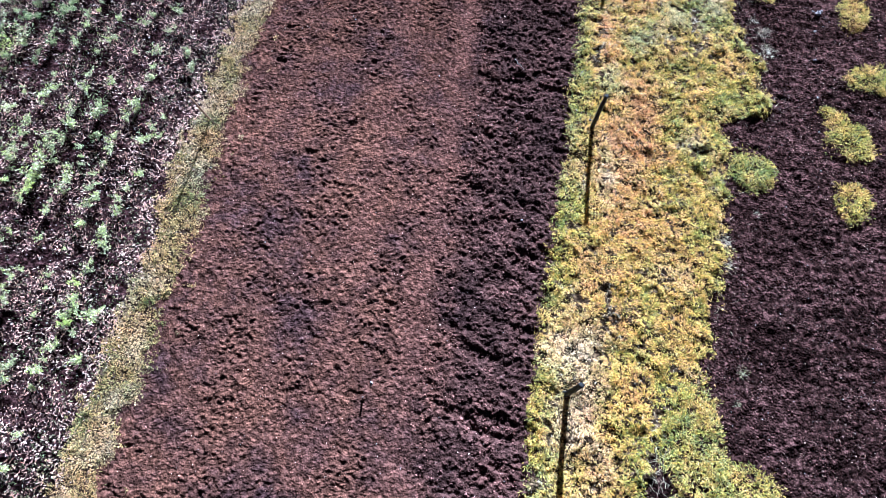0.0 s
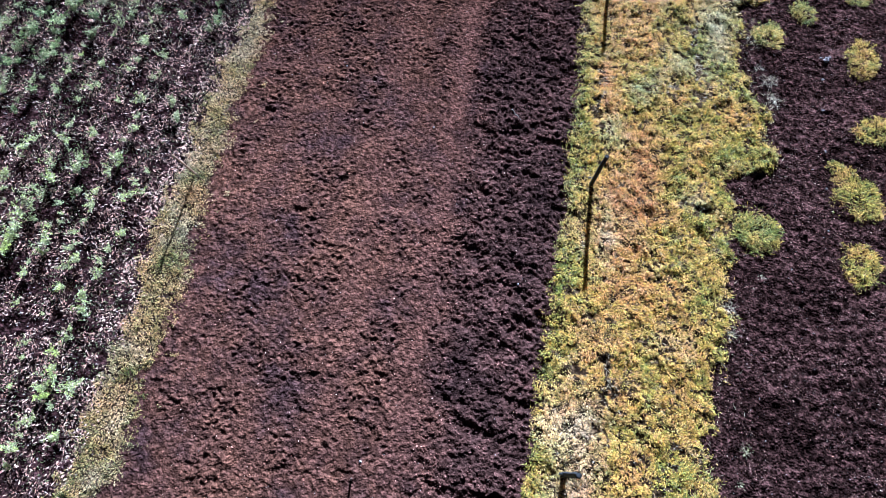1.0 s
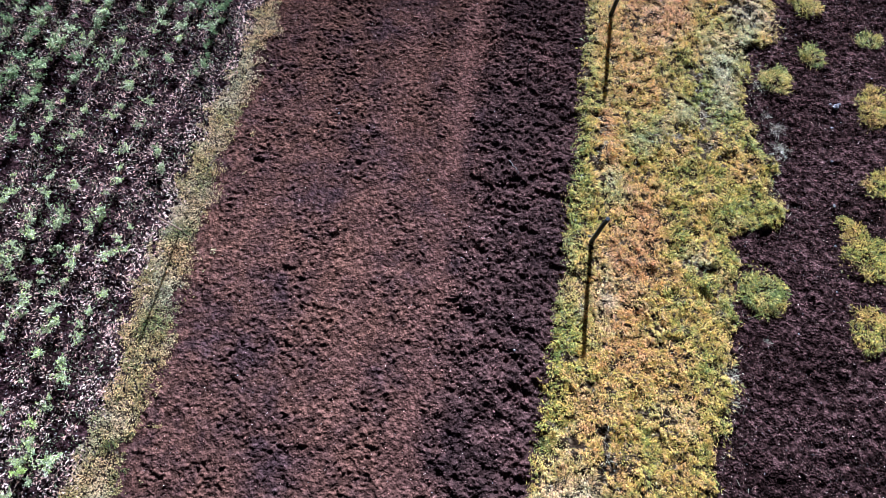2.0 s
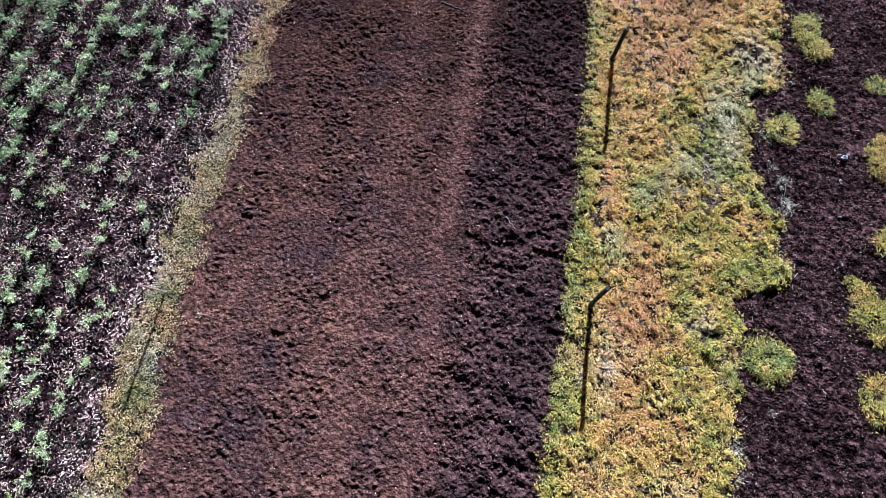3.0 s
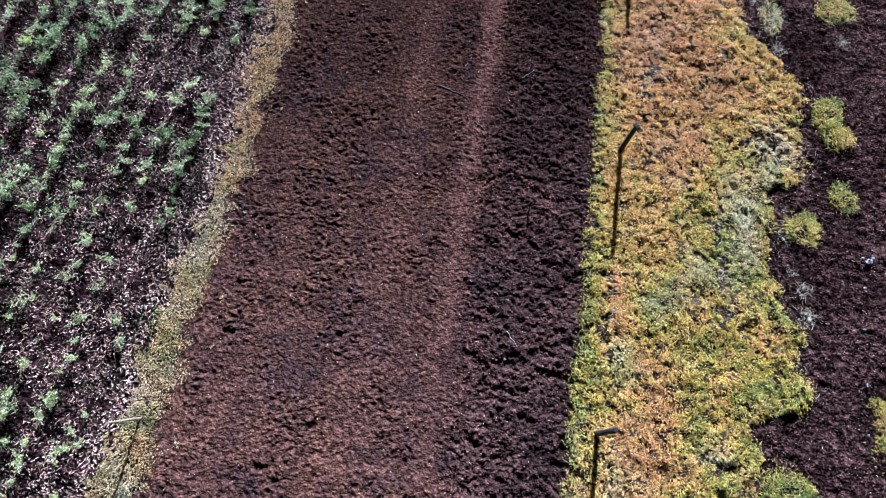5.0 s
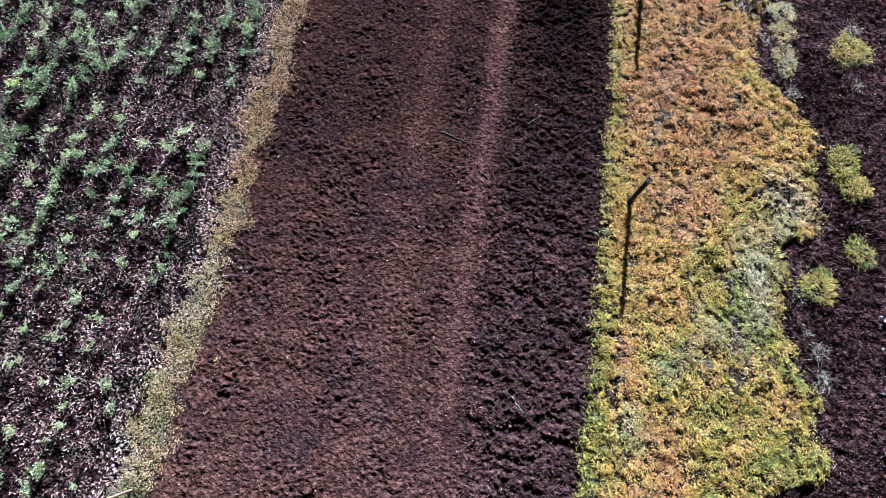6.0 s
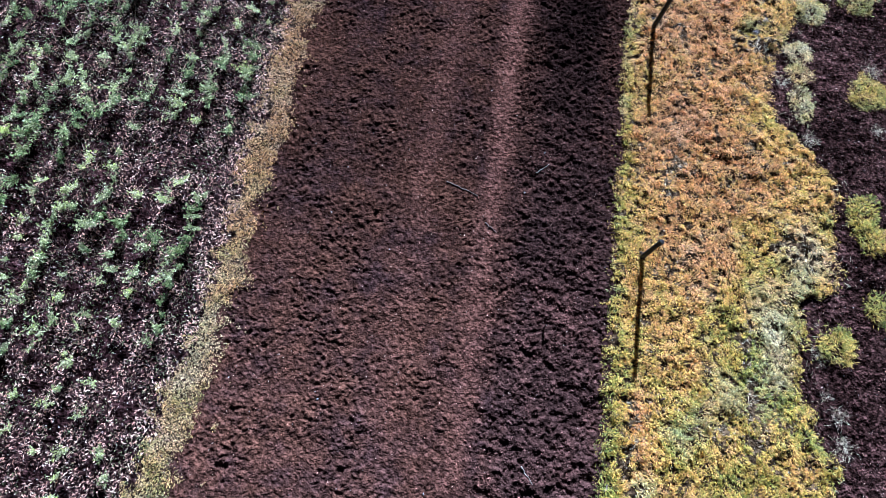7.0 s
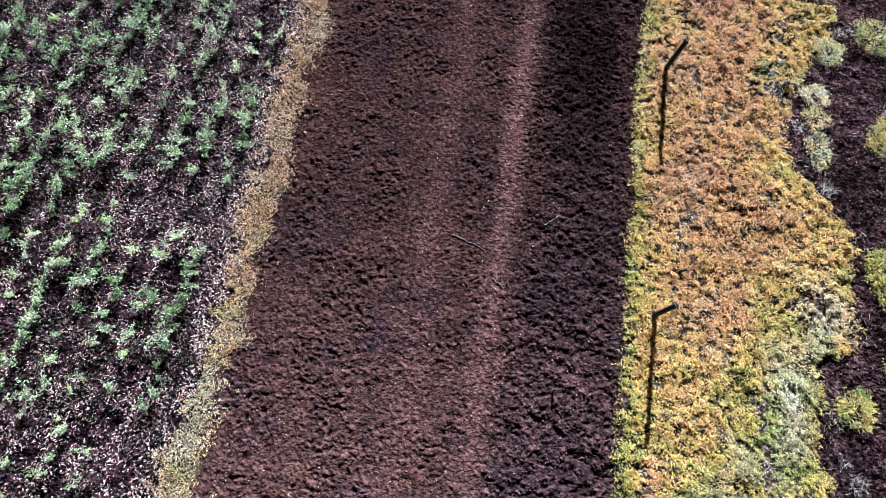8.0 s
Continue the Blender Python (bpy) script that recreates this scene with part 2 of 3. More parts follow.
def mesh_of(name, verts, loops, starts, material, smooth=True, **floats):
    mesh = bpy.data.meshes.new(name)
    mesh.vertices.add(len(verts))
    mesh.vertices.foreach_set("co", np.ascontiguousarray(verts, dtype=np.float32).ravel())
    mesh.loops.add(len(loops))
    mesh.loops.foreach_set("vertex_index", np.ascontiguousarray(loops, dtype=np.int32))
    mesh.polygons.add(len(starts))
    mesh.polygons.foreach_set("loop_start", np.ascontiguousarray(starts, dtype=np.int32))
    mesh.update(calc_edges=True)
    for key, values in floats.items():
        mesh.attributes.new(key, "FLOAT", "POINT").data.foreach_set("value", np.ascontiguousarray(values, dtype=np.float32))
    mesh.polygons.foreach_set("use_smooth", np.full(len(starts), smooth))
    mesh.materials.append(material)
    return mesh


def blade_arrays(p, turn, rise, droop, length, width):
    """Bent tapering blades: five corners, a quad and a triangle each."""
    n = len(p)
    out = np.stack([np.cos(turn), np.sin(turn)], 1)
    side = np.stack([-np.sin(turn), np.cos(turn), np.zeros(n)], 1) * (width / 2)[:, None]

    def along(angle, part):
        return np.concatenate([out * (np.cos(angle) * length * part)[:, None], (np.sin(angle) * length * part)[:, None]], 1)

    mid = p + along(rise, 0.5)
    tip = mid + along(rise - droop, 0.5)
    verts = np.stack([p - side * 0.7, p + side * 0.7, mid + side, mid - side, tip], 1).reshape(-1, 3)
    loops = (np.arange(n)[:, None] * 5 + np.array([0, 1, 2, 3, 3, 2, 4])).ravel()
    starts = (np.arange(n)[:, None] * 7 + np.array([0, 4])).ravel()
    return verts, loops, starts


def blades(name, p, turn, rise, droop, length, width, warm, parched, material):
    verts, loops, starts = blade_arrays(p, turn, rise, droop, length, width)
    return mesh_of(name, verts, loops, starts, material, True, warm=np.repeat(warm, 5), parched=np.repeat(parched, 5))


def flakes(name, p, turn, rise, droop, length, width, warm, material, parched=None):
    """Bent lozenge-shaped leaves: four corners each."""
    verts, _, _ = blade_arrays(p, turn, rise, droop, length, width)
    verts = verts.reshape(-1, 5, 3)
    verts = np.stack([(verts[:, 0] + verts[:, 1]) / 2, verts[:, 2], verts[:, 4], verts[:, 3]], 1).reshape(-1, 3)
    n = len(p)
    parched = np.zeros(n) if parched is None else parched
    return mesh_of(name, verts, np.arange(n * 4), np.arange(n) * 4, material, False, warm=np.repeat(warm, 4), parched=np.repeat(parched, 4))


def part(name, bm, material, parent, label=""):
    mesh = bpy.data.meshes.new(name)
    bm.to_mesh(mesh)
    bm.free()
    mesh.materials.append(material)
    ob = new(name, mesh)
    ob.parent = parent
    return tagged(ob, label)


def part_of(name, mesh, parent, label=""):
    ob = new(name, mesh)
    ob.parent = parent
    return tagged(ob, label)


# ---- ground ----
def spread_out(a, b, fine, reach):
    """Even steps from a to b, then ever longer ones out to the horizon."""
    inner = np.arange(a, b + fine / 2, fine)
    far = np.cumsum(0.25 * 1.75 ** np.arange(40))
    far = far[far < reach]
    return np.concatenate([(a - far)[::-1], inner, inner[-1] + far])


left = spread_out(-17.6, -9.1, 0.06, 1500)
left = left[left < -9.09]
right = spread_out(-0.3, 8.2, 0.05, 1500)
right = right[right > -0.31]
XS = np.concatenate([left, np.linspace(-9.06, -0.34, 150), right])
YS = spread_out(-13.2, 11.6, 0.042, 1500)
GX, GY = np.meshgrid(XS, YS)


def relief(x, y):
    near = step(60, 20, np.abs(x)) * step(60, 20, np.abs(y))
    on_lane = step(-9.1, -8.6, x) * step(-0.4, -0.8, x)
    loose = step(-3.3, -2.5, x + 0.8 * (rough(x, y, 1.2, 21) - 0.5)) * step(-0.35, -0.7, x) * step(-14, -11, y + 3)
    loose = loose * (1 - 0.6 * step(-1.3, -0.9, x) * step(2, 6, y))
    crops = step(-9.4, -9.9, x)
    field = step(2.6, 3.6, x)
    z = 0.10 * np.exp(-((x + 4.5) / 4.0) ** 2) - 0.05 * crops - 0.04 * field
    z = z + on_lane * (0.06 * (rough(x, y, 0.6, 31) - 0.5))
    clods = rough(x, y * 1.35 + 0.4 * x, 0.34, 41, 4, 0.62)
    pits = rough(0.75 * x, y * 1.5 + 0.35 * x, 0.5, 45, 3, 0.5)
    z = z + loose * (0.04 * (clods - 0.5) + (0.055 * (pits - 0.5) - 0.03 * step(0.41, 0.34, pits)) * (1 - 0.65 * step(-2.5, 1.5, y)))
    z = z - 0.05 * np.exp(-((x + 3.42) / 0.3) ** 2)
    rows = np.cos((x - 0.055 * y + 10.0) / 0.72 * 2 * np.pi)
    z = z + crops * (0.045 * rows + 0.13 * (rough(x, y, 0.22, 51, 3, 0.6) - 0.5))
    z = z + field * (0.11 * (rough(x, y, 0.16, 61, 3, 0.6) - 0.5) + 0.05 * (rough(x, y, 1.1, 63) - 0.5))
    mat = step(-0.1, 0.25, past_lane(x, y)) * step(0.1, -0.25, past_verge(x, y))
    z = z + mat * (0.06 + 0.12 * (rough(x, y, 0.6, 71, 2) - 0.45) + 0.125 * (rough(x, y, 0.2, 73, 3, 0.55) - 0.5))
    strip = step(-0.1, 0.2, past_crop(x, y)) * step(0.1, -0.2, past_strip(x, y))
    z = z + strip * (0.02 + 0.10 * (rough(x, y, 0.17, 75, 3, 0.6) - 0.5))
    return z * near


def trodden(x, y):
    """Lumps and creases of trodden earth, coarser on the loose side."""
    loose = step(-3.3, -2.5, x + 0.8 * (rough(x, y, 1.2, 21) - 0.5)) * (1 - 0.6 * step(-1.3, -0.9, x) * step(2, 6, y))
    inside = step(-9.1, -8.5, x) * step(-0.4, -0.7, x)
    wx, wy = x + 0.09 * rough(x, y, 0.16, 201, 2), y + 0.09 * rough(x, y, 0.16, 203, 2)
    lumps = rough(wx, wy, 0.1, 205, 2, 0.55)
    creases = np.clip(np.abs(2 * rough(wx, wy, 0.14, 211, 2, 0.5) - 1) / 0.3, 0, 1)
    clods = rough(wx * 0.9 + 0.2 * wy, wy * 1.2, 0.22, 207, 3, 0.6)
    calm = 0.42 + 0.78 * step(0.36, 0.64, rough(x, y, 0.7, 209, 3))
    calm = calm * (1 - 0.65 * np.exp(-((x + 3.42) / 0.24) ** 2)) * (1 - 0.4 * np.exp(-((x + 4.95) / 0.3) ** 2))
    worn = 1 - np.abs(2 * rough(wx, wy * 1.1, 0.115, 213, 2, 0.5) - 1)
    firm = calm * (0.044 * (lumps - 0.5) + 0.013 * creases + 0.02 * worn ** 3 + 0.022 * (clods - 0.5))
    return inside * (firm * (1 - loose) + loose * (0.062 * (lumps - 0.5) + 0.012 * creases + 0.024 * worn ** 3 + 0.04 * (clods - 0.5)))


LX, LY = np.meshgrid(np.linspace(-9.5, -0.1, 442), np.linspace(-13.2, 11.6, 1166))
LZ = relief(LX, LY) + trodden(LX, LY)
GZ = relief(GX, GY)
hoof = np.random.default_rng(4)
for k in range(800):
    cx, cy, r = hoof.uniform(-8.7, -0.7), hoof.uniform(-13, 11.4), hoof.uniform(0.05, 0.085)
    deep = hoof.uniform(0.005, 0.013)
    i0, i1 = np.searchsorted(LX[0], (cx - 2.2 * r, cx + 2.2 * r))
    j0, j1 = np.searchsorted(LY[:, 0], (cy - 2.6 * r, cy + 2.6 * r))
    sub = (slice(j0, j1), slice(i0, i1))
    d = np.hypot((LX[sub] - cx) / r, (LY[sub] - cy) / (1.25 * r)) + 0.9 * (rough(LX[sub], LY[sub], 0.07, 47, 2) - 0.5)
    LZ[sub] += deep * (0.55 * np.exp(-((d - 1.35) / 0.35) ** 2) - np.exp(-(d / 0.85) ** 4))


def height_in(x, y, xs, ys, z):
    i = np.clip(np.searchsorted(xs, x) - 1, 0, len(xs) - 2)
    j = np.clip(np.searchsorted(ys, y) - 1, 0, len(ys) - 2)
    u, v = (x - xs[i]) / (xs[i + 1] - xs[i]), (y - ys[j]) / (ys[j + 1] - ys[j])
    return (z[j, i] * (1 - u) + z[j, i + 1] * u) * (1 - v) + (z[j + 1, i] * (1 - u) + z[j + 1, i + 1] * u) * v


def ground_at(x, y):
    on_lane = (past_strip(x, y) > 0) & (past_lane(x, y) < 0) & (y > -13.1) & (y < 11.5)
    return np.where(on_lane, height_in(x, y, LX[0], LY[:, 0], LZ), height_in(x, y, XS, YS, GZ))


def level(x, y):
    return float(ground_at(np.array([x]), np.array([y]))[0])


mx, my = (GX[:-1, :-1] + GX[1:, 1:]) / 2, (GY[:-1, :-1] + GY[1:, 1:]) / 2
zone = np.zeros(mx.shape, int) + (past_crop(mx, my) > 0) + (past_strip(mx, my) > 0) + (past_lane(mx, my) > 0) + (past_verge(mx, my) > 0)
lx, ly = (LX[:-1, :-1] + LX[1:, 1:]) / 2, (LY[:-1, :-1] + LY[1:, 1:]) / 2
lane_part = (past_strip(lx, ly) > -0.05) & (past_lane(lx, ly) < 0.05)
zone[(zone == 2) & (my > -13.2) & (my < 11.6)] = 9
index = np.arange(GX.size).reshape(GX.shape)
quads = np.stack([index[:-1, :-1], index[:-1, 1:], index[1:, 1:], index[1:, :-1]], -1)
points = np.stack([GX, GY, GZ], -1).reshape(-1, 3)
for k, (name, material, label) in enumerate((
        ("crop_ground", CROP_EARTH, "dark red-brown earth between the crop rows, strewn with litter"),
        ("grass_strip_ground", STRIP_EARTH, "brown earth under the narrow grass strip beside the lane"),
        ("dirt_lane", LANE, "trodden red-brown dirt lane with hoof marks and a loose dark side"),
        ("verge_ground", VERGE_EARTH, "brown earth under the wide matted grass verge"),
        ("field_ground", FIELD, "bare dark purple-brown crumbly field earth with pale bits"))):
    faces = quads[zone == k]
    used, inverse = np.unique(faces.ravel(), return_inverse=True)
    verts = points[used]
    if name == "dirt_lane":
        fine = np.arange(LX.size).reshape(LX.shape)
        fine = np.stack([fine[:-1, :-1], fine[:-1, 1:], fine[1:, 1:], fine[1:, :-1]], -1)[lane_part]
        kept, order = np.unique(fine.ravel(), return_inverse=True)
        inverse = np.concatenate([inverse, order + len(verts)])
        verts = np.concatenate([verts, np.stack([LX, LY, LZ], -1).reshape(-1, 3)[kept]])
    mesh = mesh_of(name, verts, inverse, np.arange(len(inverse) // 4) * 4, material, True)
    tagged(new(name, mesh), label, "ground", "", "structure")

# ---- grass verges ----
rng = np.random.default_rng(11)


def patches(x, y, spots):
    """The sum of soft round patches, each (strength, x, y, half width, half length)."""
    return sum(k * hump(x, y, cx, cy, rx, ry) for k, cx, cy, rx, ry in spots)


def verge_warmth(x, y):
    """Green at 0.1, yellow at 0.45, orange at 0.7, rust at 1."""
    inward = past_lane(x, y)
    far = step(0, 5, y)
    ripe = 0.36 + 0.15 * far + (0.25 + 0.10 * far) * np.exp(-((inward - 1.25 - 0.5 * far) / (0.75 + 0.7 * far)) ** 2)
    ripe = ripe + (0.28 + 0.04 * far - ripe) * 0.8 * step(0.42, 0.15, inward)
    ripe = ripe + patches(x, y, ((0.22, 1.1, -3.9, 0.5, 1.1), (0.25, 1.2, -2.5, 0.4, 0.5), (-0.42, 0.85, -1.0, 0.5, 0.6), (-0.32, 0.35, -2.2, 0.3, 0.4), (0.28, 0.08, -0.8, 0.22, 1.1),
                                 (-0.22, 0.35, -4.6, 0.25, 0.35), (0.15, 1.9, -7.0, 0.5, 1.0), (-0.12, 2.7, 1.5, 0.6, 1.5), (0.2, 3.3, -1.4, 0.5, 0.5), (-0.4, 2.4, 9.3, 0.4, 0.4)))
    return np.clip(ripe + 0.03 + 0.6 * (rough(x, y, 0.6, 81, 3) - 0.5) + 0.4 * (rough(x, y, 0.12, 85, 2) - 0.5), 0.13, 1)


def verge_dryness(x, y):
    dry = patches(x, y, ((0.55, 3.7, 3.3, 0.6, 0.8), (0.5, 2.8, 2.1, 0.7, 0.6), (0.45, 3.05, 1.0, 0.35, 0.8), (0.45, 1.8, 0.1, 0.45, 0.6), (0.4, 0.85, -1.0, 0.5, 0.6), (0.45, 0.3, -2.2, 0.4, 0.5),
                         (0.38, 0.1, -8.9, 0.7, 1.0), (0.45, 0.0, -10.8, 0.7, 1.3), (0.45, 2.2, -3.8, 0.5, 0.3), (0.5, 3.7, 8.0, 0.6, 1.5), (0.4, 0.35, -4.9, 0.25, 0.7), (0.35, 2.4, 9.3, 0.4, 0.4)))
    return np.clip(dry + 0.04 + 0.8 * (rough(x, y, 0.7, 91, 3) - 0.64), 0, 0.9)


def bare(x, y):
    return patches(x, y, ((1.0, 2.33, 1.35, 0.13, 0.4), (1.0, 2.4, 0.2, 0.13, 0.5), (1.0, 1.83, -0.67, 0.3, 0.18), (1.0, 3.33, 3.42, 0.45, 0.22), (0.9, 2.69, 8.88, 0.4, 0.3),
                          (0.8, 2.78, 10.7, 0.14, 0.9), (0.7, 0.66, 5.1, 0.35, 0.22), (0.7, 0.5, 4.6, 0.15, 0.4), (0.7, 0.68, 8.94, 0.2, 0.25), (0.8, 2.25, -3.86, 0.25, 0.16),
                          (0.7, 1.73, -7.36, 0.16, 0.16), (1.0, 1.57, -10.9, 0.2, 0.8), (0.6, 0.55, -8.3, 0.12, 0.5), (0.35, 0.08, -0.8, 0.22, 1.1), (0.8, 0.45, -4.5, 0.16, 0.14)))


def tussock(x, y):
    """0 in the hollows between tufts of grass, 1 on top of them."""
    return step(0.3, 0.66, rough(x + 0.08 * rough(x, y, 0.3, 113), y * 1.15, 0.1, 111, 2, 0.5))


def lay_grass(name, x, y, warm, parched, tall, label, material=GRASS, thick=1.0):
    n = len(x)
    p = np.stack([x, y, ground_at(x, y) - 0.005 + 0.35 * tall * rng.uniform(0, 1, n)], 1)
    lean = 2 * np.pi * rough(x, y, 0.35, 101, 2) * 1.6
    turn = lean + rng.normal(0, 0.7, n)
    length = (0.6 * tall + 0.02) * rng.uniform(0.7, 1.5, n)
    mesh = flakes(name, p, turn, rng.uniform(0.1, 1.2, n), rng.uniform(0.2, 1.2, n), length, thick * rng.uniform(0.010, 0.019, n),
                  warm + rng.normal(0, 0.05, n), material, np.clip(parched + rng.normal(0, 0.08, n), 0, 1))
    return tagged(new(name, mesh), label, "grass", "", "stuff")


n = 460000
x, y = rng.uniform(-1.0, 4.8, n), rng.uniform(-13.7, 11.6, n)
keep = (past_lane(x, y) > 0.06 * rng.normal(0, 1, n)) & (past_verge(x, y) < 0.07 * rng.normal(0, 1, n)) & (tussock(x, y) > 0.32 * rng.uniform(0, 1, n) - 0.09 + 0.9 * (bare(x, y) + 0.8 * step(0.66, 0.74, rough(x, y, 0.4, 117, 3))))
x, y = x[keep], y[keep]
lay_grass("verge_grass", x, y, verge_warmth(x, y), verge_dryness(x, y), 0.038 + 0.048 * tussock(x, y),
          "matted ripening grass in yellow, orange and green on the verge")
n = 125000
x, y = rng.uniform(-10.2, -8.1, n), rng.uniform(-13.7, 11.6, n)
keep = (past_crop(x, y) > -0.3) & (rough(x, y, 0.25, 121, 4, 0.7) > 0.26 + 0.34 * step(0.2, -0.25, past_crop(x, y) + 0.08 * rng.normal(0, 1, n)) + 0.5 * step(-0.1, 0.12, past_strip(x, y) + 0.06 * rng.normal(0, 1, n)))
x, y = x[keep], y[keep]
lay_grass("strip_grass", x, y, 0.46 + 1.2 * (rough(x, y, 0.45, 125) - 0.5) + 0.42 * step(-3, 4, y), np.clip(0.17 + 1.1 * (rough(x, y, 0.5, 127) - 0.5) - 0.12 * step(-2, 3, y), 0, 0.9), 0.05,
          "short dull green and straw grass strip between lane and crop", DULL_GRASS, 1.0)


# ---- tufts in the bare field ----
def grass_clump(cx, cy, rx, ry, warm, parched, tall, label, dense=4400, category="grass"):
    """A mat of blades with an uneven outline, rooted in the ground."""
    n = int(dense * rx * ry * 4) + 30
    u, v = rng.uniform(-1.25, 1.25, n), rng.uniform(-1.25, 1.25, n)
    x, y = cx + u * rx, cy + v * ry
    keep = (np.hypot(u, v) + 0.1 * rng.normal(0, 1, n) < 0.42 + 1.05 * rough(x, y, 0.42, 131, 3, 0.6)) & (tussock(x, y) > 0.3 * rng.uniform(0, 1, n) - 0.05)
    u, v, x, y = u[keep], v[keep], x[keep], y[keep]
    m = len(x)
    mound = tall * (0.7 * np.clip(1 - u * u - v * v, 0, 1) + 0.7 * tussock(x, y))
    base = level(cx, cy)
    p = np.stack([x - cx, y - cy, ground_at(x, y) - base + mound * rng.uniform(0, 1, m) - 0.01], 1)
    turn = np.arctan2(v, u) + rng.normal(0, 1.1, m)
    mesh = flakes("grass_clump", p, turn, rng.uniform(0.1, 1.1, m), rng.uniform(0.2, 1.1, m), 0.55 * tall * rng.uniform(0.6, 1.5, m), rng.uniform(0.010, 0.019, m),
                  warm + 0.02 + 0.7 * (rough(x, y, 0.3, 141) - 0.5) + rng.normal(0, 0.06, m), GRASS, np.clip(parched * (0.3 + 1.1 * rough(x, y, 0.2, 145, 2)) + rng.normal(0, 0.1, m), 0, 1))
    ob = new("grass_clump", mesh)
    ob.location = (cx, cy, base)
    return tagged(ob, label, category, "clumps in the bare field")


YELLOW = "low yellow-green grass clump on bare dark earth"
RUSTY = "grass clump, green with rusty orange middle, on dark earth"
PALE = "dry straw-pale grass clump on dark earth"
for cx, cy, rx, ry, warm, parched, tall, label in (
        (6.65, 0.95, 0.33, 0.5, 0.38, 0.0, 0.13, RUSTY), (6.9, -1.15, 0.55, 0.38, 0.34, 0.0, 0.13, YELLOW),
        (6.1, -3.05, 0.45, 0.55, 0.33, 0.0, 0.13, YELLOW), (5.65, -2.3, 0.16, 0.16, 0.25, 0.0, 0.1, YELLOW),
        (5.92, -4.75, 0.36, 0.45, 0.34, 0.0, 0.13, YELLOW), (3.63, -4.25, 0.42, 0.5, 0.22, 0.05, 0.14, YELLOW),
        (2.3, -10.9, 0.5, 1.0, 0.26, 0.1, 0.14, YELLOW), (3.4, -11.25, 0.4, 0.4, 0.3, 0.1, 0.12, YELLOW),
        (4.22, 1.48, 0.33, 0.38, 0.24, 0.05, 0.14, YELLOW), (5.25, 2.42, 0.3, 0.28, 0.2, 0.05, 0.13, YELLOW),
        (6.75, 3.15, 0.32, 0.2, 0.25, 0.05, 0.12, YELLOW), (5.0, 4.75, 0.28, 0.4, 0.25, 0.0, 0.14, YELLOW),
        (5.2, 4.0, 0.33, 0.35, 0.25, 0.0, 0.14, YELLOW), (5.42, 8.0, 0.38, 0.38, 0.3, 0.1, 0.13, YELLOW),
        (5.3, 10.9, 0.4, 0.4, 0.25, 0.2, 0.14, YELLOW), (3.65, 8.85, 0.36, 0.26, 0.4, 0.55, 0.13, PALE),
        (3.7, 8.2, 0.28, 0.3, 0.42, 0.4, 0.13, PALE), (3.76, 7.4, 0.28, 0.42, 0.3, 0.5, 0.13, PALE), (4.05, 10.2, 0.34, 0.3, 0.25, 0.4, 0.14, PALE)):
    grass_clump(cx, cy, 1.22 * rx, 1.22 * ry, warm, parched, tall, label)


def small_weed(cx, cy, size, warm, parched, label):
    """A rosette of long narrow leaves."""
    n = int(70 + 260 * size)
    turn = rng.uniform(0, 2 * np.pi, n)
    p = np.stack([np.cos(turn), np.sin(turn), np.zeros(n)], 1) * (rng.uniform(0, 0.6, n) * size)[:, None]
    p[:, 2] = ground_at(p[:, 0] + cx, p[:, 1] + cy) - level(cx, cy) - 0.01
    mesh = blades("weed", p, turn + rng.normal(0, 1.3, n), rng.uniform(0.0, 0.9, n), rng.uniform(0.0, 1.0, n), size * rng.uniform(0.12, 0.5, n), rng.uniform(0.003, 0.006, n),
                  np.full(n, warm), np.clip(parched + rng.normal(0, 0.15, n), 0, 1), GRASS)
    ob = new("weed", mesh)
    ob.location = (cx, cy, level(cx, cy))
    return tagged(ob, label, "weed", "weeds in the bare field")


for cx, cy, size, warm, parched in ((3.29, -9.05, 0.2, 0.05, 0.45), (3.15, -9.7, 0.15, 0.05, 0.5)):
    small_weed(cx, cy, size, warm, parched, "small grey-green weed on bare dark earth")
for cx, cy, size in ((4.2, -0.05, 0.34), (4.3, -0.6, 0.42), (4.0, 0.35, 0.2), (3.0, -6.2, 0.34), (3.85, 1.2, 0.25), (3.8, -5.35, 0.16), (5.1, 4.9, 0.18), (5.5, 8.6, 0.4),
                     (5.55, 6.9, 0.3), (3.9, 6.4, 0.35), (3.3, 7.9, 0.3), (4.5, 10.9, 0.35), (3.05, -6.75, 0.24)):
    small_weed(cx, cy, size, 0.3, 0.95, "dead straw-pale weed sprawling on dark earth")


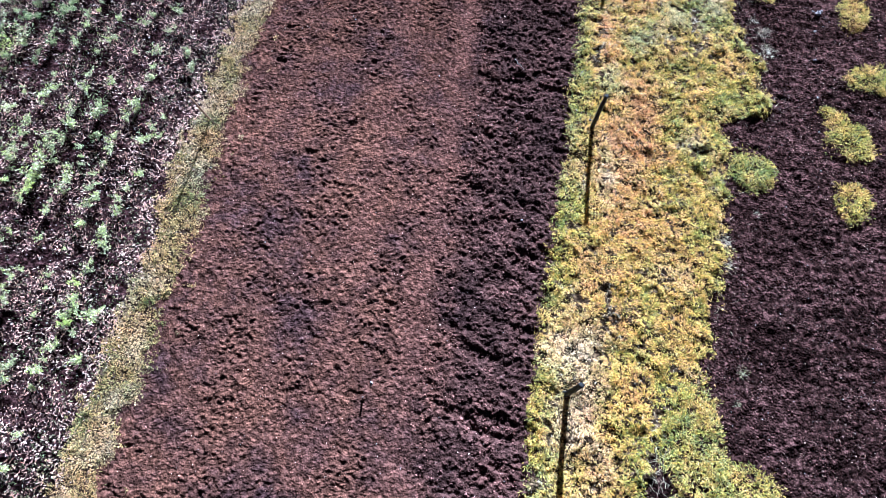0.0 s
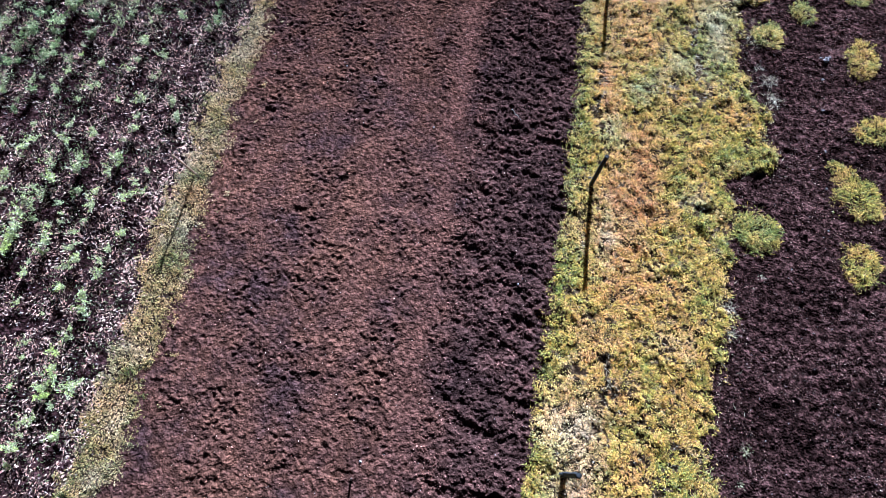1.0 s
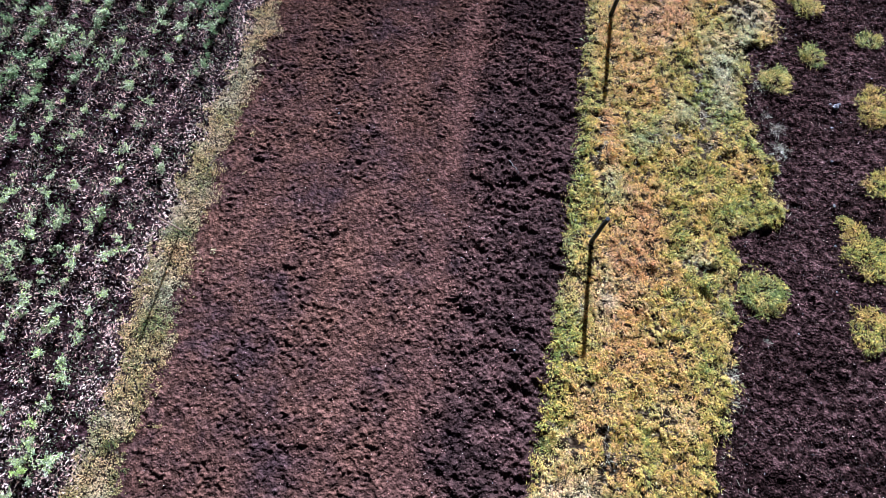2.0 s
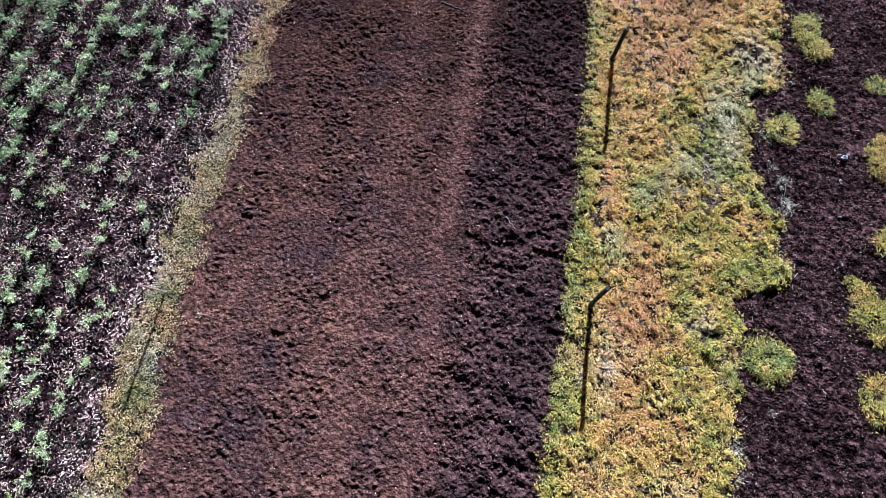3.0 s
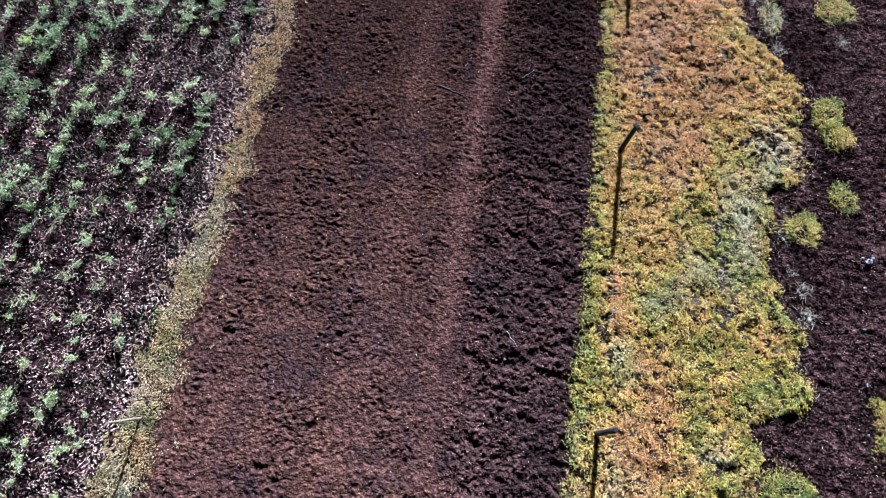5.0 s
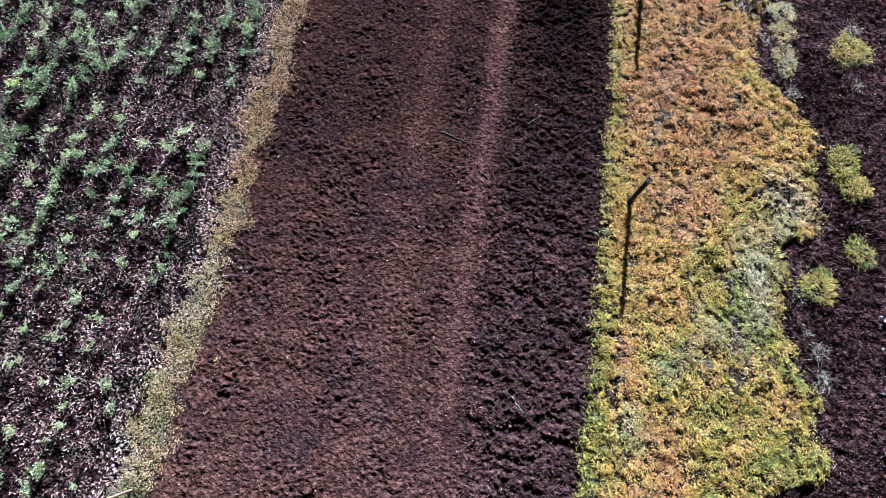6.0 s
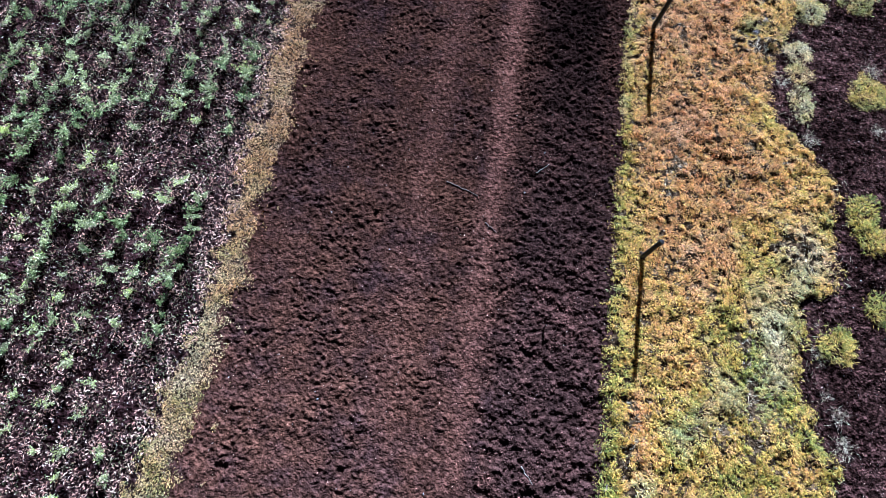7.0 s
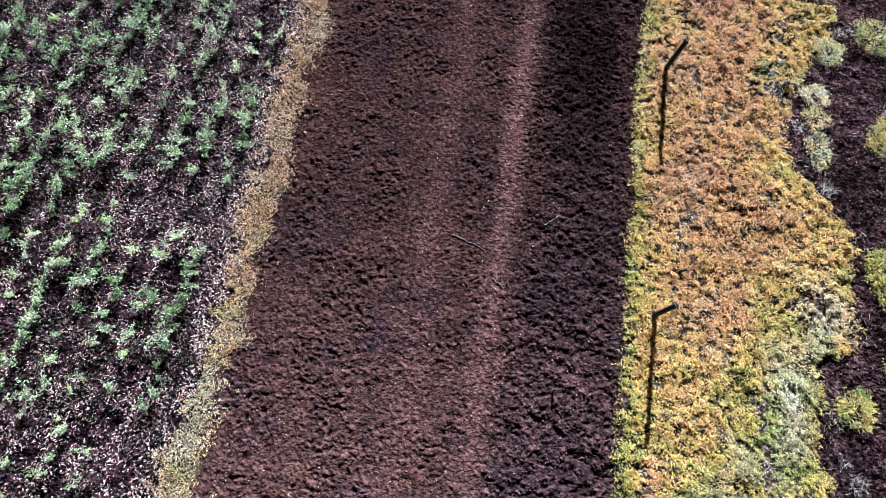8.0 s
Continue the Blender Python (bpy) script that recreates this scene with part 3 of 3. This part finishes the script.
# ---- crop ----
def crop_plant_meshes(seed, size):
    """A bushy young plant: thin stalks and many small leaflets."""
    r = np.random.default_rng(seed)
    stalks = r.integers(7, 11)
    turn, reach = r.uniform(0, 2 * np.pi, stalks), r.uniform(0.4, 1.35, stalks) * size
    bm = bmesh.new()
    leaf_p, leaf_turn = [], []
    for a, d in zip(turn, reach):
        tip = Vector((math.cos(a) * d, math.sin(a) * d, size * r.uniform(1.0, 2.1)))
        bend = Vector((tip.x * 0.35, tip.y * 0.35, tip.z * 0.65))
        ring = []
        for q, w in ((Vector((0, 0, -0.02)), 0.006), (bend, 0.004), (tip, 0.002)):
            ring.append([bm.verts.new(q + Vector((math.cos(b) * w, math.sin(b) * w, 0))) for b in (0, 2.1, 4.2)])
        for lower, upper in zip(ring, ring[1:]):
            for i in range(3):
                bm.faces.new((lower[i], lower[(i + 1) % 3], upper[(i + 1) % 3], upper[i]))
        for k in range(18):
            f = r.uniform(0.25, 1.05)
            q = bend.lerp(tip, (f - 0.4) / 0.6) if f > 0.4 else bend * (f / 0.4)
            leaf_p.append(q + Vector((r.normal(0, 0.025), r.normal(0, 0.025), r.normal(0, 0.012)))), leaf_turn.append(r.uniform(0, 2 * np.pi))
    stems = bpy.data.meshes.new("stems")
    bm.to_mesh(stems)
    bm.free()
    stems.materials.append(STEM)
    n = len(leaf_p)
    arrays = (np.array(leaf_p), np.array(leaf_turn), r.uniform(-0.2, 1.0, n), r.uniform(0.1, 0.9, n), r.uniform(0.04, 0.085, n), r.uniform(0.016, 0.03, n))
    return stems, arrays


KINDS = [crop_plant_meshes(200 + k, s) for k, s in enumerate((0.15, 0.18, 0.2, 0.23, 0.17, 0.26))]
TINTS = (0.08, 0.3, 0.52, 0.74, 1.1)
LEAVES = {}


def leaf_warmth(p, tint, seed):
    """Low leaves darker green, tips paler: shade and top light put into the colour."""
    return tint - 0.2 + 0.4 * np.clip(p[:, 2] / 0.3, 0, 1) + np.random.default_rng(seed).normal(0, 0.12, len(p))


for k, (stems, arrays) in enumerate(KINDS):
    for j, tint in enumerate(TINTS):
        m = len(arrays[0])
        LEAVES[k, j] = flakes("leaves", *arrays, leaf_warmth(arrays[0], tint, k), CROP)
crop = np.random.default_rng(31)
single, joined = [], []
for row in range(-1, 13):
    along_row = -13.6
    while along_row < 11.4:
        along_row += crop.uniform(0.1, 0.34)
        px, py = -10.0 - 0.72 * row + 0.055 * along_row + crop.normal(0, 0.09), along_row
        lush = float(rough(np.array([px]), np.array([py]), 1.7, 151, 3)[0]) + 0.12 * float(step(-11, -14, np.array([px]))[0]) + 0.1 * float(step(-14, -15.5, np.array([px]))[0]) + 0.16 * float(step(-9, 4, np.array([py]))[0]) - (0.05 + 0.07 * float(step(1, 6, np.array([py]))[0])) * float(step(-11.9, -10.3, np.array([px]))[0]) - 0.04
        if px > float(crop_edge(np.array([py]))[0]) - 0.42 or crop.uniform() > -0.3 + 1.65 * lush + 0.3 * float(step(-4, -8, np.array([py]))[0]) - 0.12 * float(step(1, 4, np.array([py]))[0]):
            continue
        tint = 0 if lush > 0.74 else 1 if lush > 0.62 else 2 if lush > 0.48 else 3
        tint = 4 if crop.uniform() < 0.025 else int(np.clip(tint + (py < -4.5) + crop.integers(-1, 2), 0, 3))
        entry = (px, py, crop.integers(0, 6), tint, crop.uniform(0, 6.28), (0.42 + 0.66 * lush) * crop.uniform(0.5, 1.35))
        (single if px > -14.5 and -12.5 < py < 9 and len(single) < 290 else joined).append(entry)
LOOKS = ("fresh green bushy crop plant in a row on red earth", "green bushy crop plant in a row on red earth",
         "grey-green young crop plant in a row among litter", "pale greyish young crop plant in a row among litter", "bright yellow-green young crop plant in a row among litter")
for px, py, kind, tint, turn, size in single:
    root = new("crop_plant")
    root.matrix_basis = Matrix.LocRotScale((px, py, level(px, py)), Euler((0, 0, turn)), (size,) * 3)
    part_of("stem", KINDS[kind][0], root, "thin green stalks")
    part_of("leaves", LEAVES[kind, tint], root)
    tagged(root, LOOKS[tint], "crop plant", "crop plants in rows")
pieces = []
for px, py, kind, tint, turn, size in joined:
    p, a, rise, droop, length, width = KINDS[kind][1]
    c, s = math.cos(turn), math.sin(turn)
    q = np.stack([c * p[:, 0] - s * p[:, 1], s * p[:, 0] + c * p[:, 1], p[:, 2]], 1) * size + np.array([px, py, level(px, py)])
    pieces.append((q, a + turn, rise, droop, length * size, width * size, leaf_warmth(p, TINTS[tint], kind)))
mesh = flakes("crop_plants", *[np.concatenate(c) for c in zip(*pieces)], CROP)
tagged(new("crop_plants", mesh), "grey-green bushy crop plants in rows, farther off", "crop plants", "", "stuff")


def scatter_litter(name, x, y, size, warm, label, lift=0.35, material=LITTER):
    """Dry leaves, chaff and small sprigs lying about."""
    n = len(x)
    p = np.stack([x, y, ground_at(x, y) + 0.004], 1)
    mesh = flakes(name, p, rng.uniform(0, 2 * np.pi, n), rng.uniform(-0.1, lift * 3, n), rng.uniform(0.0, 0.9, n), size * rng.uniform(0.5, 1.5, n),
                  size * rng.uniform(0.22, 0.42, n), warm, material)
    return tagged(new(name, mesh), label, "litter", "", "stuff")


n = 130000
x, y = rng.uniform(-17.5, -9.0, n), rng.uniform(-13.7, 11.6, n)
keep = (past_crop(x, y) < 0.12 * rng.normal(0, 1, n)) & (rough(x, y, 0.3, 161, 3) > 0.40 + 0.06 * step(-5, 3, y) * step(-10.2, -11.5, x))
x, y = x[keep], y[keep]
edge = 0.32 * step(-0.75, -0.1, past_crop(x, y))
scatter_litter("crop_litter", x, y, 0.068, 0.47 + edge + 0.8 * (rough(x, y, 0.5, 165) - 0.5) - 0.14 * step(-6, 4, y), "pale pinkish dry leaf litter between the crop rows")
n = 50000
x, y = rng.uniform(-17.5, -9.0, n), rng.uniform(-13.7, 11.6, n)
keep = (past_crop(x, y) < -0.1) & (rough(x, y, 0.5, 241, 3) + 0.12 * step(-8, 5, y) > 0.52)
x, y = x[keep], y[keep]
scatter_litter("low_weeds", x, y, 0.055, 0.45 + 0.7 * (rough(x, y, 0.6, 245) - 0.5), "low grey-green weeds covering the earth among crop rows", 0.6, WEED)
n = 22000
x, y = rng.uniform(2.4, 8.2, n), rng.uniform(-13.7, 11.6, n)
keep = (past_verge(x, y) > 0) & (rough(x, y, 0.6, 171, 3) + 0.25 * np.exp(-((x - 5.45) / 0.35) ** 2) > 0.5)
scatter_litter("field_litter", x[keep], y[keep], 0.032, np.full(keep.sum(), 0.5), "pale chaff on the bare dark field")
n = 2600
x, y = rng.uniform(-8.7, -0.6, n), rng.uniform(-13.7, 11.6, n)
scatter_litter("lane_litter", x, y, 0.032, np.full(n, 0.6), "pale chaff trodden into the dirt lane", 0.1)


def dead_stems(x, y):
    """Thin pale stems lying criss-cross where the grass has died back."""
    n = len(x)
    p = np.stack([x, y, ground_at(x, y) + 0.01], 1)
    mesh = blades("dead_stems", p, rng.uniform(0, 2 * np.pi, n), rng.uniform(0.0, 0.5, n), rng.uniform(0.0, 0.7, n), rng.uniform(0.06, 0.2, n),
                  rng.uniform(0.003, 0.006, n), rng.uniform(0.3, 0.6, n), np.full(n, 0.9), GRASS)
    return tagged(new("dead_stems", mesh), "pale dead grass stems lying on bare patches of the verge", "dead grass", "", "stuff")


n = 60000
x, y = rng.uniform(-0.5, 5.2, n), rng.uniform(-13.2, 11.5, n)
edge = past_verge(x, y)
keep = rng.uniform(0, 1, n) < np.clip(0.75 * bare(x, y), 0, 0.8) + 0.16 * np.exp(-((edge - 0.15) / 0.25) ** 2) * rough(x, y, 0.6, 191)
dead_stems(x[keep & (edge < 0.9)], y[keep & (edge < 0.9)])


def scatter_crumbs(name, x, y, size, material, label):
    """Angular crumbs of earth, half sunk."""
    n = len(x)
    turn = rng.uniform(0, 2 * np.pi, n)
    base = np.stack([x, y, ground_at(x, y) - 0.08 * size], 1)
    corners = []
    for k in range(4):
        a = turn + k * np.pi / 2 + rng.uniform(-0.35, 0.35, n)
        r = size * rng.uniform(0.55, 1.1, n)
        corners.append(base + np.stack([np.cos(a) * r, np.sin(a) * r, np.zeros(n)], 1))
    lift = np.stack([rng.uniform(-0.4, 0.4, n) * size, rng.uniform(-0.4, 0.4, n) * size, size * rng.uniform(0.45, 0.85, n)], 1)
    verts = np.stack(corners + [base + lift], 1).reshape(-1, 3)
    loops = (np.arange(n)[:, None] * 5 + np.array([0, 1, 4, 1, 2, 4, 2, 3, 4, 3, 0, 4])).ravel()
    mesh = mesh_of(name, verts, loops, np.arange(n * 4) * 3, material, False)
    return tagged(new(name, mesh), label, "earth crumbs", "", "stuff")


n = 75000
x, y = rng.uniform(-8.8, -0.6, n), rng.uniform(-13.7, 11.6, n)
side = step(-3.5, -2.8, x)
keep = (past_strip(x, y) > 0) & (past_lane(x, y) < 0) & (rng.uniform(0, 1, n) < (0.13 + 0.6 * side) * (0.1 + 1.8 * rough(x, y, 0.5, 181, 3)))
x, y, side = x[keep], y[keep], side[keep]
scatter_crumbs("lane_crumbs", x, y, np.clip(rng.lognormal(-4.05, 0.4, len(x)), 0.008, 0.04) * (1 + 0.4 * side), LANE_CRUMB, "red-brown crumbs of earth on the trodden lane")
n = 36000
x, y = rng.uniform(1.3, 8.2, n), rng.uniform(-13.7, 11.6, n)
keep = past_verge(x, y) > -0.05
x, y = x[keep], y[keep]
scatter_crumbs("field_crumbs", x, y, np.clip(rng.lognormal(-3.9, 0.4, len(x)), 0.01, 0.05), FIELD_CRUMB, "dark crumbs of earth on the bare field")


# ---- posts ----
def wobbly_pole(height, radius, seed, sides=9, sink=0.25, lean=(0.0, 0.0), chamfer=0.012):
    """A rough round pole with bends, flats and a worn top."""
    r = random.Random(seed)
    bm = bmesh.new()
    shape = [r.uniform(0.86, 1.12) for _ in range(sides)]
    levels = [-sink] + [height * f for f in (0.0, 0.12, 0.27, 0.43, 0.6, 0.76, 0.9)] + [height - chamfer, height]
    rings = []
    for i, z in enumerate(levels):
        cx = lean[0] * max(z, 0) / height + r.uniform(-0.05, 0.05) * radius * 1.6
        cy = lean[1] * max(z, 0) / height + r.uniform(-0.05, 0.05) * radius * 1.6
        k = radius * (1.06 - 0.12 * i / len(levels)) * (0.84 if i == len(levels) - 1 else 1)
        rings.append([bm.verts.new((cx + math.cos(6.2832 * j / sides) * k * shape[j] * r.uniform(0.95, 1.05),
                                    cy + math.sin(6.2832 * j / sides) * k * shape[j] * r.uniform(0.95, 1.05), z + (r.uniform(-0.01, 0.01) if i == len(levels) - 1 else 0)))
                      for j in range(sides)])
    for a, b in zip(rings, rings[1:]):
        for j in range(sides):
            bm.faces.new((a[j], a[(j + 1) % sides], b[(j + 1) % sides], b[j]))
    bm.faces.new(rings[-1])
    bm.faces.new(rings[0][::-1])
    return bm


def insulator(z, radius):
    """A small plastic spool on a nail at the side of a post."""
    bm = bmesh.new()
    for dx, r, depth in ((radius + 0.02, 0.008, 0.05), (radius + 0.045, 0.028, 0.014), (radius + 0.06, 0.017, 0.02), (radius + 0.075, 0.028, 0.014)):
        bmesh.ops.create_cone(bm, cap_ends=True, segments=12, radius1=r, radius2=r, depth=depth,
                              matrix=Matrix.Translation((-dx, 0, z)) @ Matrix.Rotation(radians(90), 4, "Y"))
    return bm


for k, (px, py, height, radius, lean) in enumerate(((-0.25, -10.04, 1.3, 0.055, (0.0, 0.0)), (-0.09, -3.75, 1.2, 0.05, (0.03, 0.04)),
                                                    (0.01, 2.69, 1.15, 0.052, (0.02, -0.02)), (-0.01, 8.87, 1.15, 0.054, (0.05, -0.03)))):
    post = new("fence_post")
    post.location = (px, py, level(px, py))
    part("pole", wobbly_pole(height, radius, 300 + k, lean=lean), POST_WOOD, post)
    part("insulator", insulator(0.3, radius), PLASTIC, post, "small black plastic spool")
    tagged(post, "dark weathered timber fence post standing in the grass verge", "fence post", "posts along the verge")

picket = new("picket")
picket.location = (-9.1, -4.9, level(-9.1, -4.9))
part("stake", wobbly_pole(1.08, 0.022, 320, 7, lean=(-0.03, -0.14), chamfer=0.006), PICKET_WOOD, picket)
tagged(picket, "thin pale timber picket standing in the grass strip", "stake")
for px, py, height, label in ((-4.21, -10.74, 0.16, "short dark stub of stick upright in the lane"), (0.57, -0.3, 0.14, "short dark peg in the matted grass"),
                              (-1.95, 0.78, 0.2, "short dark stub of stick in loose earth")):
    peg = new("peg")
    peg.location = (px, py, level(px, py))
    part("stub", wobbly_pole(height, 0.02, int(px * 100) + 900, 7, 0.08, (0.02, 0.03), 0.006), STICK_WOOD, peg)
    tagged(peg, label, "peg")


# ---- sticks and stones ----
def stick(ax, ay, bx, by, radius, seed, label):
    """A crooked fallen stick between two places on the ground."""
    r = random.Random(seed)
    bm = bmesh.new()
    rings, count = [], 9
    turn = math.atan2(by - ay, bx - ax) + math.pi / 2
    cx, cy = (ax + bx) / 2, (ay + by) / 2
    for i in range(count):
        f = i / (count - 1)
        off = r.uniform(-0.014, 0.014)
        x, y = ax + (bx - ax) * f + math.cos(turn) * off, ay + (by - ay) * f + math.sin(turn) * off
        w = radius * (1.1 - 0.6 * f) * r.uniform(0.85, 1.15)
        z = level(x, y) + w * 0.7
        rings.append([bm.verts.new((x - cx + math.cos(turn) * math.cos(a) * w, y - cy + math.sin(turn) * math.cos(a) * w, z + math.sin(a) * w - level(cx, cy)))
                      for a in [6.2832 * j / 6 for j in range(6)]])
    for a, b in zip(rings, rings[1:]):
        for j in range(6):
            bm.faces.new((a[j], a[(j + 1) % 6], b[(j + 1) % 6], b[j]))
    bm.faces.new(rings[0][::-1]), bm.faces.new(rings[-1])
    bmesh.ops.recalc_face_normals(bm, faces=bm.faces)
    mesh = bpy.data.meshes.new("stick")
    bm.to_mesh(mesh)
    bm.free()
    mesh.materials.append(BLEACHED_WOOD if "pale" in label else STICK_WOOD)
    ob = new("stick", mesh)
    ob.location = (cx, cy, level(cx, cy))
    return tagged(ob, label, "stick", "sticks on the lane")


stick(-4.5, 3.78, -3.75, 3.55, 0.014, 1, "crooked dead stick lying across the dirt lane")
stick(-2.5, 4.35, -2.2, 4.62, 0.009, 2, "thin pale dead stick on loose dark earth")
stick(-2.1, -2.0, -1.85, -2.3, 0.012, 3, "thin pale dead stick on loose dark earth")
stick(-0.45, -2.2, -0.3, -1.95, 0.012, 4, "thin pale dead stick lying in the grass verge")
stick(0.42, -2.15, 0.56, -1.88, 0.014, 6, "thin pale dead stick lying in the grass verge")
stick(-0.4, -3.55, -0.34, -3.25, 0.012, 7, "thin pale dead stick lying in the grass verge")
stick(-3.5, 2.95, -3.2, 2.75, 0.013, 5, "crooked dead stick lying across the dirt lane")


def stone(px, py, size, seed, label):
    bm = bmesh.new()
    bmesh.ops.create_icosphere(bm, subdivisions=2, radius=1)
    for v in bm.verts:
        k = 0.75 + 0.5 * noise.noise(v.co * 1.3 + Vector((seed * 3.1, 0, 0))) + 0.2 * noise.noise(v.co * 3.5 + Vector((0, seed, 0)))
        v.co = Vector((v.co.x * size, v.co.y * size * 0.8, v.co.z * size * 0.55)) * k
    mesh = bpy.data.meshes.new("stone")
    bm.to_mesh(mesh)
    bm.free()
    mesh.materials.append(STONE)
    ob = new("stone", mesh)
    ob.location = (px, py, level(px, py) + size * 0.2)
    ob.rotation_euler = (0, 0, seed)
    return tagged(ob, label, "stone", "pale stones")


for k, (px, py, size) in enumerate(((5.72, 0.88, 0.11), (5.82, 0.98, 0.06), (5.62, 0.95, 0.05), (5.58, 0.24, 0.05), (5.45, -1.9, 0.045), (2.6, 9.2, 0.13), (2.85, 9.62, 0.1),
                                    (-3.9, -2.8, 0.03), (-1.5, -6.4, 0.035), (-6.3, -1.4, 0.03), (-2.35, 4.9, 0.035), (-2.7, 3.8, 0.03), (5.5, -0.7, 0.04), (5.4, -2.9, 0.035),
                                    (-4.1, -10.4, 0.04), (4.9, 3.0, 0.03), (5.35, -4.0, 0.03), (2.35, 1.0, 0.05), (2.25, 0.75, 0.04))):
    stone(px, py, size, k + 1, "pale weathered stone lying on dark earth")
